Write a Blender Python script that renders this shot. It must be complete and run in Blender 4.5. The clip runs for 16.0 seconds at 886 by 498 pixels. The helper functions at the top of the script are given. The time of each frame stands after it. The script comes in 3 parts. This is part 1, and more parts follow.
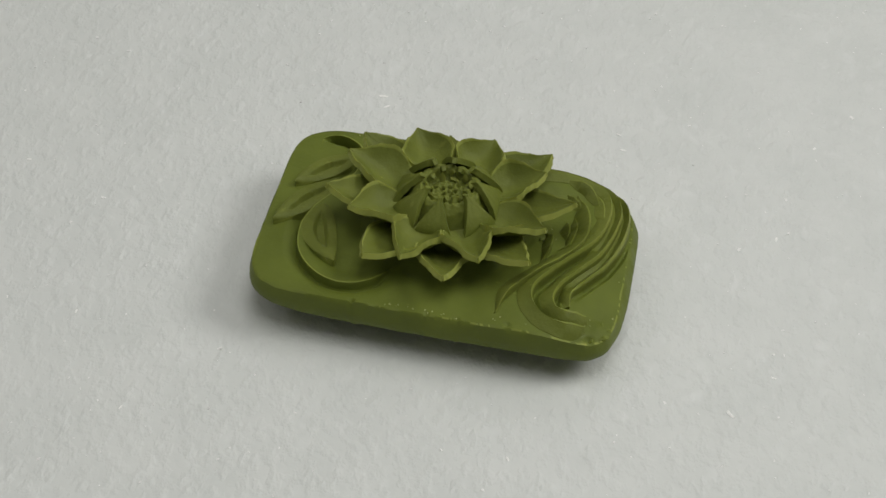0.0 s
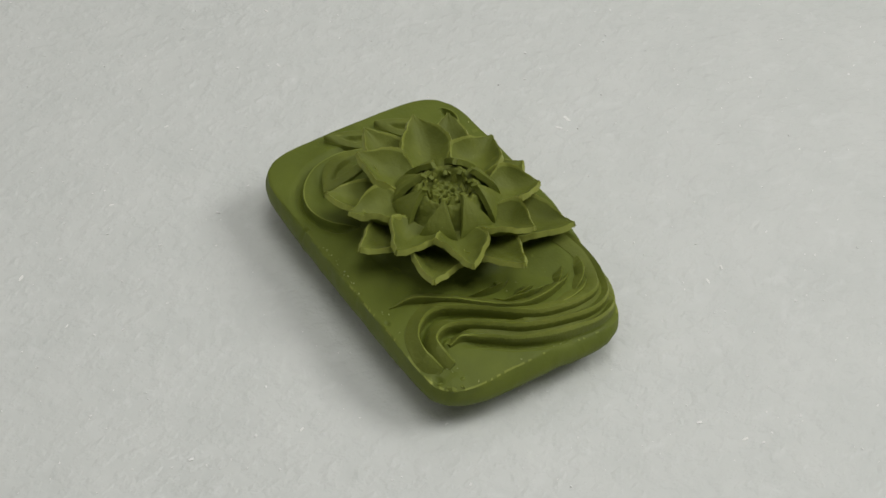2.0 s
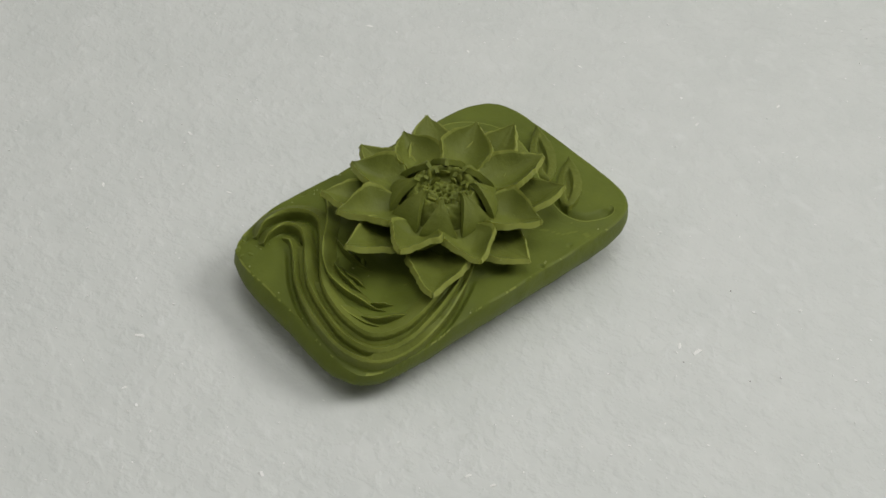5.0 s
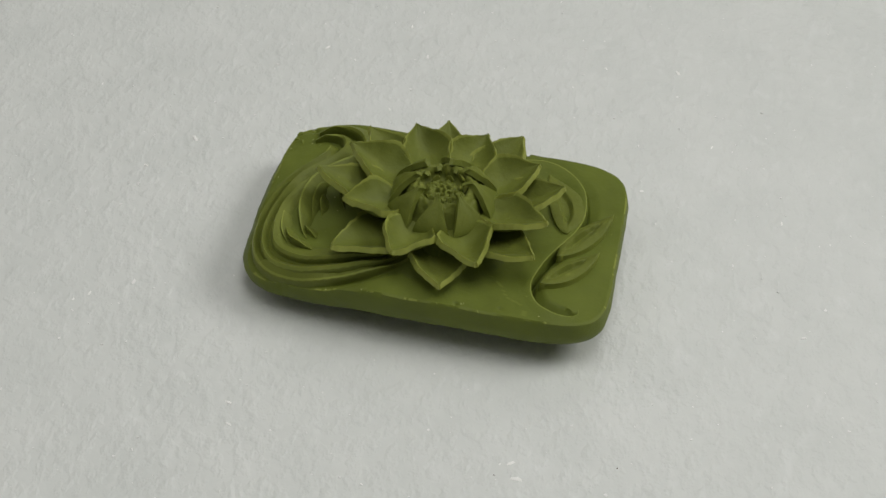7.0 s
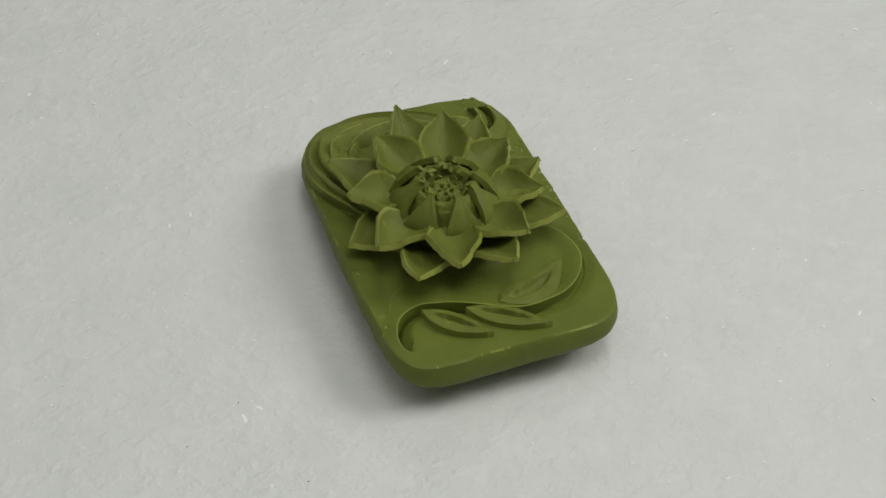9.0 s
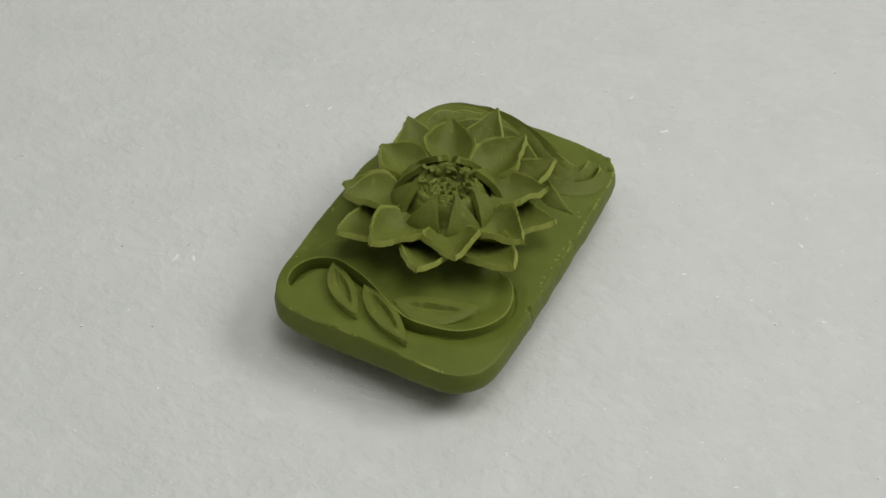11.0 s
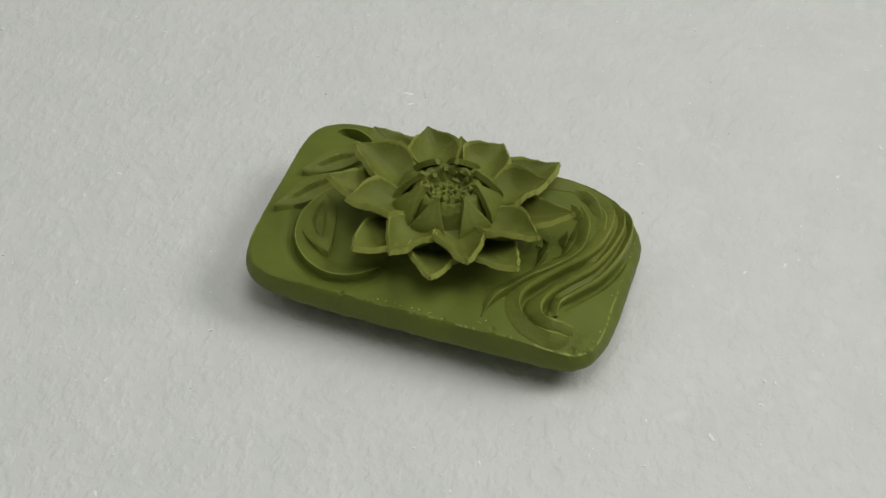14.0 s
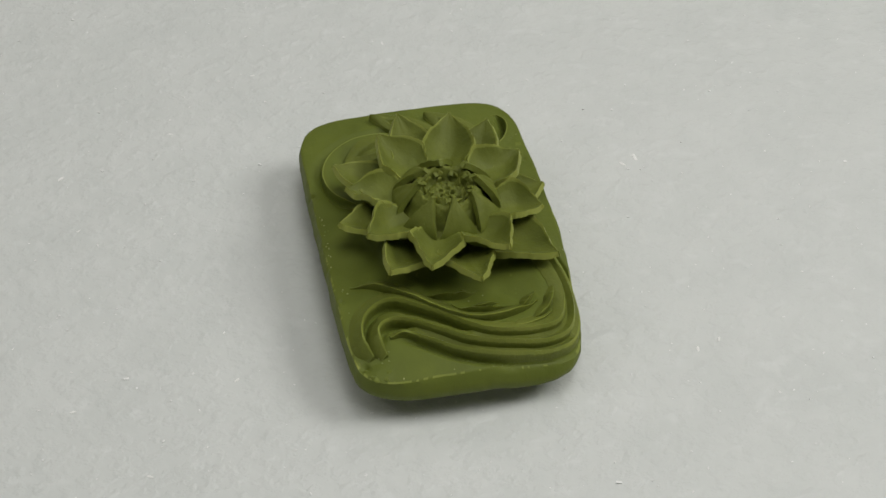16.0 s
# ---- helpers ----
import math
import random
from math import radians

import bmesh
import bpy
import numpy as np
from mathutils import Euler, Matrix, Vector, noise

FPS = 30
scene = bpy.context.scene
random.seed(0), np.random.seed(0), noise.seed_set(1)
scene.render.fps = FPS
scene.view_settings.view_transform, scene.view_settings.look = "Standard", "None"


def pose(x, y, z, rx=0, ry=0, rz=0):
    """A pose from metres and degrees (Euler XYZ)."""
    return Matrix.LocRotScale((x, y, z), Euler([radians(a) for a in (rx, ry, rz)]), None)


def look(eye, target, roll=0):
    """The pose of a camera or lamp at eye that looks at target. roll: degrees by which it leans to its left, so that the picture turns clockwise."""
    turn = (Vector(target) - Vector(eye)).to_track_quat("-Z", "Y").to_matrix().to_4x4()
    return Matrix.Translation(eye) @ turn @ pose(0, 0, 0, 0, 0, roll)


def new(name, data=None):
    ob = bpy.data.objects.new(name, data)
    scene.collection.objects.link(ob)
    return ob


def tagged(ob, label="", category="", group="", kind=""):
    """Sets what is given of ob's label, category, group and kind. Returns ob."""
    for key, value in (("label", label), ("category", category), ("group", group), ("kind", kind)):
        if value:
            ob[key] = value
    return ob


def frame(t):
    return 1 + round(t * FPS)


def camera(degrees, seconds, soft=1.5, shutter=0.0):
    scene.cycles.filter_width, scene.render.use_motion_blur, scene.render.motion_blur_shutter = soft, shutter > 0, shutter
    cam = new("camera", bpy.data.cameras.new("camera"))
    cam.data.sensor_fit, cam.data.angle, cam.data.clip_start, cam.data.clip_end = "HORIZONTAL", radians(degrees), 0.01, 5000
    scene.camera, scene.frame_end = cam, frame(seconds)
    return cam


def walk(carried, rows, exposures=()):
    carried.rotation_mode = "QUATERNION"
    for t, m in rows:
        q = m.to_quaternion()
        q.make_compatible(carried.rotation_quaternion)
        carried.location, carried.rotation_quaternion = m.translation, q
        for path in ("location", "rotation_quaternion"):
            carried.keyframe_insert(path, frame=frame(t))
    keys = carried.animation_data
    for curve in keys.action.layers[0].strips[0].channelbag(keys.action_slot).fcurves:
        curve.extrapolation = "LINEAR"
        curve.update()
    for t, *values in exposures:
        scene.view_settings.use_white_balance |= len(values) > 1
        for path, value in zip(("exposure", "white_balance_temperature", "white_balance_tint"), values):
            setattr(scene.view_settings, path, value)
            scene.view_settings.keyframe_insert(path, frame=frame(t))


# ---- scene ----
MM = 0.001
cam = camera(31.62, 16.0, soft=1.5)
LIFT = 0.0029  # the flat datum of the carving lies this far above the sheet
EYE = Vector((0.0, -0.26565, 0.27423 + LIFT))
PITCH, YAW = 0.79609, 0.0
AIM = EYE + 0.37 * Vector((math.sin(YAW) * math.cos(PITCH), math.cos(YAW) * math.cos(PITCH), -math.sin(PITCH)))
walk(cam, [(0.0, look(EYE, AIM, 2.81)), (16.0, look(EYE, AIM, 2.81))])

# ---- light ----
world = bpy.data.worlds.new("room_air")
scene.world = world
world.use_nodes = True
world.node_tree.nodes["Background"].inputs[0].default_value = (0.9, 0.95, 1.0, 1)
world.node_tree.nodes["Background"].inputs[1].default_value = 0.05


def area(name, at, aim, size, watts, colour):
    data = bpy.data.lights.new(name, "AREA")
    data.shape, data.size, data.size_y = "RECTANGLE", size[0], size[1]
    data.energy, data.color = watts, colour
    ob = new(name, data)
    ob.matrix_world = look(at, aim)
    return ob


area("ceiling_lamp_light", (0.97, 0.12, 1.02), (0, -0.03, 0), (0.55, 0.55), 7.7, (1.0, 0.985, 0.95))
area("overhead_lamp_light", (0.15, -0.14, 1.50), (0, -0.06, 0), (0.8, 0.7), 7.0, (1.0, 0.99, 0.965))
area("second_lamp_light", (0.30, 1.10, 1.22), (0, -0.05, 0), (1.0, 0.6), 1.3, (1.0, 0.985, 0.95))
area("third_lamp_light", (-0.9, -0.1, 1.35), (0, -0.03, 0), (0.9, 0.9), 2.3, (1.0, 0.985, 0.95))
scene.view_settings.exposure = 0.0


# ---- materials ----
def material(name):
    m = bpy.data.materials.new(name)
    m.use_nodes = True
    return m, m.node_tree.nodes, m.node_tree.links, m.node_tree.nodes["Principled BSDF"]


def tex(nodes, links, kind, scale, coord, **kw):
    n = nodes.new(kind)
    n.inputs["Scale"].default_value = scale
    for k, v in kw.items():
        n.inputs[k].default_value = v
    links.new(coord, n.inputs["Vector"])
    return n


def ramp(nodes, links, fac, stops):
    r = nodes.new("ShaderNodeValToRGB")
    while len(r.color_ramp.elements) < len(stops):
        r.color_ramp.elements.new(0.5)
    for e, (pos, col) in zip(r.color_ramp.elements, stops):
        e.position, e.color = pos, (*col, 1)
    links.new(fac, r.inputs[0])
    return r


def soap_material(name, dark, mid, light, bump):
    m, N, L, b = material(name)
    co = N.new("ShaderNodeTexCoord").outputs["Object"]
    big = tex(N, L, "ShaderNodeTexNoise", 90, co, Detail=5.0, Roughness=0.55)
    col = ramp(N, L, big.outputs["Fac"], [(0.25, dark), (0.5, mid), (0.78, light)])
    crumbs = tex(N, L, "ShaderNodeTexNoise", 900, co, Detail=2.0)
    dust = ramp(N, L, crumbs.outputs["Fac"], [(0.73, (0, 0, 0)), (0.80, (1, 1, 1))])
    mix = N.new("ShaderNodeMix")
    mix.data_type = "RGBA"
    L.new(dust.outputs[0], mix.inputs["Factor"])
    L.new(col.outputs[0], mix.inputs["A"])
    mix.inputs["B"].default_value = (light[0] * 1.3, light[1] * 1.25, light[2] * 1.6, 1)
    # convex edges coloured paler, for light through thin soap as well as wear
    worn_lit = ramp(N, L, N.new("ShaderNodeNewGeometry").outputs["Pointiness"], [(0.52, (0, 0, 0)), (0.62, (0.55,) * 3)])
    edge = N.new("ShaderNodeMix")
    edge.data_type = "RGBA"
    L.new(worn_lit.outputs[0], edge.inputs["Factor"])
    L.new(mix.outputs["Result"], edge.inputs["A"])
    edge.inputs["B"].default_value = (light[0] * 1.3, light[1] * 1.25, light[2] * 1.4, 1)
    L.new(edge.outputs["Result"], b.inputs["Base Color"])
    rough = ramp(N, L, big.outputs["Fac"], [(0.3, (0.48,) * 3), (0.7, (0.66,) * 3)])
    L.new(rough.outputs[0], b.inputs["Roughness"])
    b.inputs["Specular IOR Level"].default_value = 0.22
    b.inputs["Subsurface Weight"].default_value = 0.2
    b.inputs["Subsurface Radius"].default_value = (1.0, 0.9, 0.35)
    b.inputs["Subsurface Scale"].default_value = 0.0006
    cuts = tex(N, L, "ShaderNodeTexNoise", 260, co, Detail=6.0, Roughness=0.6)
    fine = tex(N, L, "ShaderNodeTexNoise", 1500, co, Detail=3.0)
    add = N.new("ShaderNodeMath")
    add.operation = "MULTIPLY_ADD"
    L.new(fine.outputs["Fac"], add.inputs[0])
    add.inputs[1].default_value = 0.25
    L.new(cuts.outputs["Fac"], add.inputs[2])
    bp = N.new("ShaderNodeBump")
    bp.inputs["Strength"].default_value = bump
    bp.inputs["Distance"].default_value = 0.0006
    L.new(add.outputs[0], bp.inputs["Height"])
    L.new(bp.outputs[0], b.inputs["Normal"])
    return m


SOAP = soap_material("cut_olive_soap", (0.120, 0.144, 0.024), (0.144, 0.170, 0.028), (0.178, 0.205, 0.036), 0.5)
# translucent glow of thin rims put into a paler colour; also used for scuffs
SOAP_EDGE = soap_material("lit_scuffed_soap_edge", (0.185, 0.222, 0.038), (0.222, 0.258, 0.047), (0.275, 0.305, 0.065), 0.40)
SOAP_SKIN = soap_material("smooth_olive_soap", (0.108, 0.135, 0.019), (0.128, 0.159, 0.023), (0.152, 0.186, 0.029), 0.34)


def foam_material():
    m, N, L, b = material("white_foam_sheet")
    co = N.new("ShaderNodeTexCoord").outputs["Object"]

    def stretched(angle, squeeze):
        n = N.new("ShaderNodeMapping")
        n.inputs["Rotation"].default_value = (0, 0, angle)
        n.inputs["Scale"].default_value = (1.0, squeeze, 1.0)
        L.new(co, n.inputs["Vector"])
        return n.outputs[0]

    big = tex(N, L, "ShaderNodeTexNoise", 45, co, Detail=6.0, Roughness=0.65)
    col = ramp(N, L, big.outputs["Fac"], [(0.3, (0.665, 0.69, 0.67)), (0.7, (0.725, 0.745, 0.725))])
    # soft pale wisps of film
    wisp_a = tex(N, L, "ShaderNodeTexNoise", 190, stretched(0.4, 0.7), Detail=3.0, Roughness=0.5, Distortion=0.4)
    wisp_b = tex(N, L, "ShaderNodeTexNoise", 150, stretched(1.9, 0.65), Detail=3.0, Roughness=0.5, Distortion=0.4)
    top = N.new("ShaderNodeMath")
    top.operation = "MAXIMUM"
    L.new(wisp_a.outputs["Fac"], top.inputs[0])
    L.new(wisp_b.outputs["Fac"], top.inputs[1])
    wisps = ramp(N, L, top.outputs[0], [(0.60, (0, 0, 0)), (0.80, (1, 1, 1))])
    pale = N.new("ShaderNodeMix")
    pale.data_type = "RGBA"
    L.new(wisps.outputs[0], pale.inputs["Factor"])
    L.new(col.outputs[0], pale.inputs["A"])
    pale.inputs["B"].default_value = (0.745, 0.765, 0.75, 1)
    L.new(pale.outputs["Result"], b.inputs["Base Color"])
    # a few small facets that catch the light
    cells = tex(N, L, "ShaderNodeTexVoronoi", 700, co)
    pick = ramp(N, L, cells.outputs["Color"], [(0.83, (0, 0, 0)), (0.87, (1, 1, 1))])
    core = ramp(N, L, cells.outputs["Distance"], [(0.10, (1, 1, 1)), (0.26, (0, 0, 0))])
    facet = N.new("ShaderNodeMath")
    facet.operation = "MULTIPLY"
    L.new(pick.outputs[0], facet.inputs[0])
    L.new(core.outputs[0], facet.inputs[1])
    gloss = N.new("ShaderNodeMath")
    gloss.operation = "MULTIPLY_ADD"
    L.new(wisps.outputs[0], gloss.inputs[0])
    gloss.inputs[1].default_value = 0.35
    L.new(facet.outputs[0], gloss.inputs[2])
    rough = ramp(N, L, gloss.outputs[0], [(0.0, (0.25,) * 3), (1.0, (0.07,) * 3)])
    L.new(rough.outputs[0], b.inputs["Roughness"])
    wide = tex(N, L, "ShaderNodeTexNoise", 300, stretched(1.1, 0.8), Detail=3.0, Roughness=0.55)
    pips = tex(N, L, "ShaderNodeTexVoronoi", 360, stretched(0.5, 0.8), Randomness=1.0)
    bubble = N.new("ShaderNodeMath")
    bubble.operation = "MULTIPLY_ADD"
    L.new(pips.outputs["Distance"], bubble.inputs[0])
    bubble.inputs[1].default_value = -0.25
    L.new(big.outputs["Fac"], bubble.inputs[2])
    total = N.new("ShaderNodeMath")
    total.operation = "MULTIPLY_ADD"
    sparse = ramp(N, L, wide.outputs["Fac"], [(0.46, (0, 0, 0)), (0.74, (1, 1, 1))])
    L.new(sparse.outputs[0], total.inputs[0])
    total.inputs[1].default_value = 0.8
    L.new(bubble.outputs[0], total.inputs[2])
    bp = N.new("ShaderNodeBump")
    bp.inputs["Strength"].default_value = 0.30
    bp.inputs["Distance"].default_value = 0.0012
    L.new(total.outputs[0], bp.inputs["Height"])
    L.new(bp.outputs[0], b.inputs["Normal"])
    return m


def plain_material(name, c1, c2, scale, rough):
    m, N, L, b = material(name)
    co = N.new("ShaderNodeTexCoord").outputs["Object"]
    n = tex(N, L, "ShaderNodeTexNoise", scale, co, Detail=6.0, Roughness=0.6)
    col = ramp(N, L, n.outputs["Fac"], [(0.3, c1), (0.7, c2)])
    L.new(col.outputs[0], b.inputs["Base Color"])
    b.inputs["Roughness"].default_value = rough
    bp = N.new("ShaderNodeBump")
    bp.inputs["Strength"].default_value = 0.1
    bp.inputs["Distance"].default_value = 0.002
    L.new(n.outputs["Fac"], bp.inputs["Height"])
    L.new(bp.outputs[0], b.inputs["Normal"])
    return m


FOAM = foam_material()
WALL = plain_material("wall_paint", (0.66, 0.655, 0.63), (0.71, 0.705, 0.68), 6, 0.8)
TABLE = plain_material("table_laminate", (0.55, 0.54, 0.50), (0.62, 0.61, 0.57), 20, 0.5)


# ---- mesh helpers ----
def mesh_from(name, verts, faces, mat, smooth=True, sharp=None):
    me = bpy.data.meshes.new(name)
    me.from_pydata([tuple(v) for v in verts], [], faces)
    me.materials.append(mat)
    me.polygons.foreach_set("use_smooth", [smooth] * len(me.polygons))
    if sharp:
        me.set_sharp_from_angle(angle=radians(sharp))
    me.update()
    return me


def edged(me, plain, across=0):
    """The faces past the first `plain` ones, the cut rims, get the paler rim material, its colour holding the light
    seen through thin soap; with across, the outermost strips of the upper face too.
    """
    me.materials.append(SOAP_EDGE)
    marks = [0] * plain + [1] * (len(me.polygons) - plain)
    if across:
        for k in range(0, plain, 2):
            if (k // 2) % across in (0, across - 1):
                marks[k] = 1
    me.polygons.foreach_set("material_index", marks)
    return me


def part(name, me, parent, label=""):
    ob = new(name, me)
    ob.parent = parent
    if label:
        tagged(ob, label)
    return ob


def box(name, lo, hi, mat, label="", category="structure"):
    bm = bmesh.new()
    bmesh.ops.create_cube(bm, size=1)
    for v in bm.verts:
        v.co = Vector([(a + b) / 2 + c * (b - a) for a, b, c in zip(lo, hi, v.co)])
    me = bpy.data.meshes.new(name)
    bm.to_mesh(me)
    bm.free()
    me.materials.append(mat)
    return tagged(new(name, me), label, category, kind="structure")


# ---- the room ----
box("floor", (-2, -2, -0.80), (2, 2, -0.76), WALL, "plain pale floor below the table", "floor")
box("ceiling", (-2, -2, 1.9), (2, 2, 1.94), WALL, "plain white ceiling", "ceiling")
box("wall_north", (-2, 2, -0.76), (2, 2.1, 1.9), WALL, "plain off-white wall", "wall")
box("wall_south", (-2, -2.1, -0.76), (2, -2, 1.9), WALL, "plain off-white wall", "wall")
box("wall_east", (2, -2.1, -0.76), (2.1, 2.1, 1.9), WALL, "plain off-white wall", "wall")
box("wall_west", (-2.1, -2.1, -0.76), (-2, 2.1, 1.9), WALL, "plain off-white wall", "wall")

# ---- table, turning sheet ----
SHEET_TOP = 0.0


def noise3(x, y, z=0.0):
    return noise.noise(Vector((x, y, z)))


def foam_sheet():
    rings, steps, r0 = 150, 300, 0.30
    verts, faces = [(0, 0, 0)], []
    for i in range(1, rings + 1):
        r = r0 * (i / rings) ** 1.25
        for k in range(steps):
            a = 2 * math.pi * k / steps
            x, y = r * math.cos(a), r * math.sin(a)
            h = 0.00016 * noise3(x * 60, y * 60, 3)
            flat = min(1.0, max(0.0, (r - 0.02) / 0.03))
            verts.append((x, y, h * flat - 0.0002))
    for k in range(steps):
        faces.append((0, 1 + k, 1 + (k + 1) % steps))
    for i in range(1, rings):
        o, p = 1 + (i - 1) * steps, 1 + i * steps
        for k in range(steps):
            j = (k + 1) % steps
            faces.append((o + k, p + k, p + j, o + j))
    o = 1 + (rings - 1) * steps
    base = len(verts)
    verts += [(0.301 * math.cos(2 * math.pi * k / steps), 0.301 * math.sin(2 * math.pi * k / steps), -0.006) for k in range(steps)]
    for k in range(steps):
        j = (k + 1) % steps
        faces.append((o + k, base + k, base + j, o + j))
    faces.append(tuple(base + k for k in reversed(range(steps))))
    me = mesh_from("foam_sheet", verts, faces, FOAM, sharp=50)
    return tagged(new("foam_sheet", me), "round white packing foam sheet with fine glittering grain, turning", "sheet")


SHEET = foam_sheet()


def table():
    top = box("table", (-0.75, -0.6, -0.036), (0.75, 0.6, -0.0062), TABLE)
    tagged(top, "pale laminate table under the turning sheet", "table", kind="structure")
    for sx in (-1, 1):
        for sy in (-1, 1):
            leg = box("leg", (sx * 0.68 - 0.025, sy * 0.53 - 0.025, -0.76), (sx * 0.68 + 0.025, sy * 0.53 + 0.025, -0.036), TABLE)
            for k in ("label", "category", "kind"):
                if k in leg:
                    del leg[k]
            leg.parent = top


table()

# ---- the carved soap; its own space is in metres, x along the bar ----
SOAPBAR = tagged(new("carved_soap"), "olive green soap bar carved with a lotus flower, leaves and waves", "soap carving")
AX, BX = (41.8, 44.4), (29.8, 26.5)


def outline(a, inset, n):
    c, s = math.cos(a), math.sin(a)
    ax = (AX[1] if c > 0 else AX[0]) - inset
    by = (BX[1] if s > 0 else BX[0]) - inset
    n = n + (0.9 if s < 0 else -0.9) if c > 0 else n
    r = ((abs(c) / ax) ** n + (abs(s) / by) ** n) ** (-1 / n)
    x, y = r * c, r * s
    return x, y * (1 - 0.05 * smooth(2, 30, x) if y > 0 else 1)


def spline(points, n):
    """Catmull-Rom through the points, n samples evenly spaced."""
    p = [Vector(q) for q in points]
    p = [2 * p[0] - p[1]] + p + [2 * p[-1] - p[-2]]
    fine = []
    for i in range(1, len(p) - 2):
        for k in range(24):
            t = k / 24
            fine.append(0.5 * (2 * p[i] + (p[i + 1] - p[i - 1]) * t + (2 * p[i - 1] - 5 * p[i] + 4 * p[i + 1] - p[i + 2]) * t * t
                               + (3 * p[i] - p[i - 1] - 3 * p[i + 1] + p[i + 2]) * t ** 3))
    fine.append(p[-2])
    acc = [0.0]
    for a, b in zip(fine, fine[1:]):
        acc.append(acc[-1] + (b - a).length)
    out, i = [], 0
    for k in range(n):
        s = acc[-1] * k / (n - 1)
        while i < len(acc) - 2 and acc[i + 1] < s:
            i += 1
        f = (s - acc[i]) / max(1e-9, acc[i + 1] - acc[i])
        out.append(fine[i].lerp(fine[i + 1], f))
    return out


def smooth(e0, e1, x):
    t = np.clip((x - e0) / (e1 - e0), 0.0, 1.0)
    return t * t * (3 - 2 * t)


# lines cut into the top (mm): wave crests from the bar's end inwards, and the vine with its curl and loop
L1 = [(33.2, -20.0), (33.2, -16.5), (36.3, -11.5), (39.6, -6.8), (42.2, -1.0), (43.8, 5.0), (44.2, 11.5), (43.4, 16.5), (41.2, 20.6), (37.6, 23.4), (33.0, 24.9), (26.5, 25.2), (19.8, 24.2), (12.6, 21.3), (5.0, 16.5)]
L2 = [(37.5, -21.5), (34.9, -22.3), (30.8, -22.0), (29.3, -18.8), (31.0, -14.3), (34.5, -9.5), (37.8, -4.5), (40.0, 1.0), (41.3, 6.5), (41.8, 12.5), (40.2, 18.0), (36.3, 22.3), (29.5, 24.1), (21.0, 23.0), (13.2, 19.8), (6.0, 15.0)]
L3 = [(37.4, -24.5), (33.0, -26.0), (28.0, -25.0), (24.8, -21.5), (24.6, -17.5), (27.5, -12.8), (31.8, -7.0), (35.8, -1.5), (38.2, 4.5), (38.8, 12.0), (36.5, 18.3), (30.0, 21.6), (23.0, 21.1), (14.8, 18.1), (9.0, 14.5)]
L4 = [(17.2, -26.0), (18.5, -22.0), (21.5, -17.5), (25.0, -13.5), (28.5, -10.0), (32.0, -5.5), (34.0, -0.5), (34.0, 5.5), (32.3, 11.0), (30.0, 14.8)]
VINE = [(-35.5, 20.3), (-35.3, 22.2), (-33.0, 23.6), (-29.5, 23.5), (-25.3, 21.0), (-23.3, 16.4), (-24.2, 11.0), (-26.5, 5.0), (-29.0, 0.3), (-30.9, -3.5), (-32.2, -9.5), (-30.8, -17.5),
        (-26.0, -23.2), (-19.5, -25.5), (-12.5, -23.3), (-8.5, -18.0)]


L1, L2, L3 = ([(x - 0.9 * max(0.0, (x - 37) / 7), y) for x, y in q] for q in (L1, L2, L3))
L1, L2, L3 = ([(x, y - 0.8 * min(1.0, max(0.0, (y - 18) / 5))) for x, y in q] for q in (L1, L2, L3))


class Cut:
    """A line on the soap's top: gives the signed distance (left of the line positive) and the share of its length."""

    def __init__(self, points, n=320):
        self.p = np.array([tuple(v)[:2] for v in spline([(*q, 0) for q in points], n)])
        d = np.gradient(self.p, axis=0)
        self.d = d / np.linalg.norm(d, axis=1)[:, None]

    def __call__(self, x, y):
        fx, fy = np.ravel(x), np.ravel(y)
        q = (fx[:, None] - self.p[:, 0]) ** 2 + (fy[:, None] - self.p[:, 1]) ** 2
        k = np.argmin(q, axis=1)
        side = self.d[k, 0] * (fy - self.p[k, 1]) - self.d[k, 1] * (fx - self.p[k, 0])
        dist = np.sqrt(q[np.arange(len(k)), k]) * np.where(side > 0, 1.0, -1.0)
        return dist.reshape(np.shape(x)), (k / (len(self.p) - 1)).reshape(np.shape(x))


WAVES = [Cut(q) for q in (L1, L2, L3)]
VINE_CUT = Cut(VINE, 420)


def ripple(x, y, f, ph):
    return (np.sin(x * f + ph + 1.3 * np.sin(y * f * 0.7 + ph)) * np.cos(y * f * 1.13 - ph * 2 + 0.9 * np.sin(x * f * 0.6)))


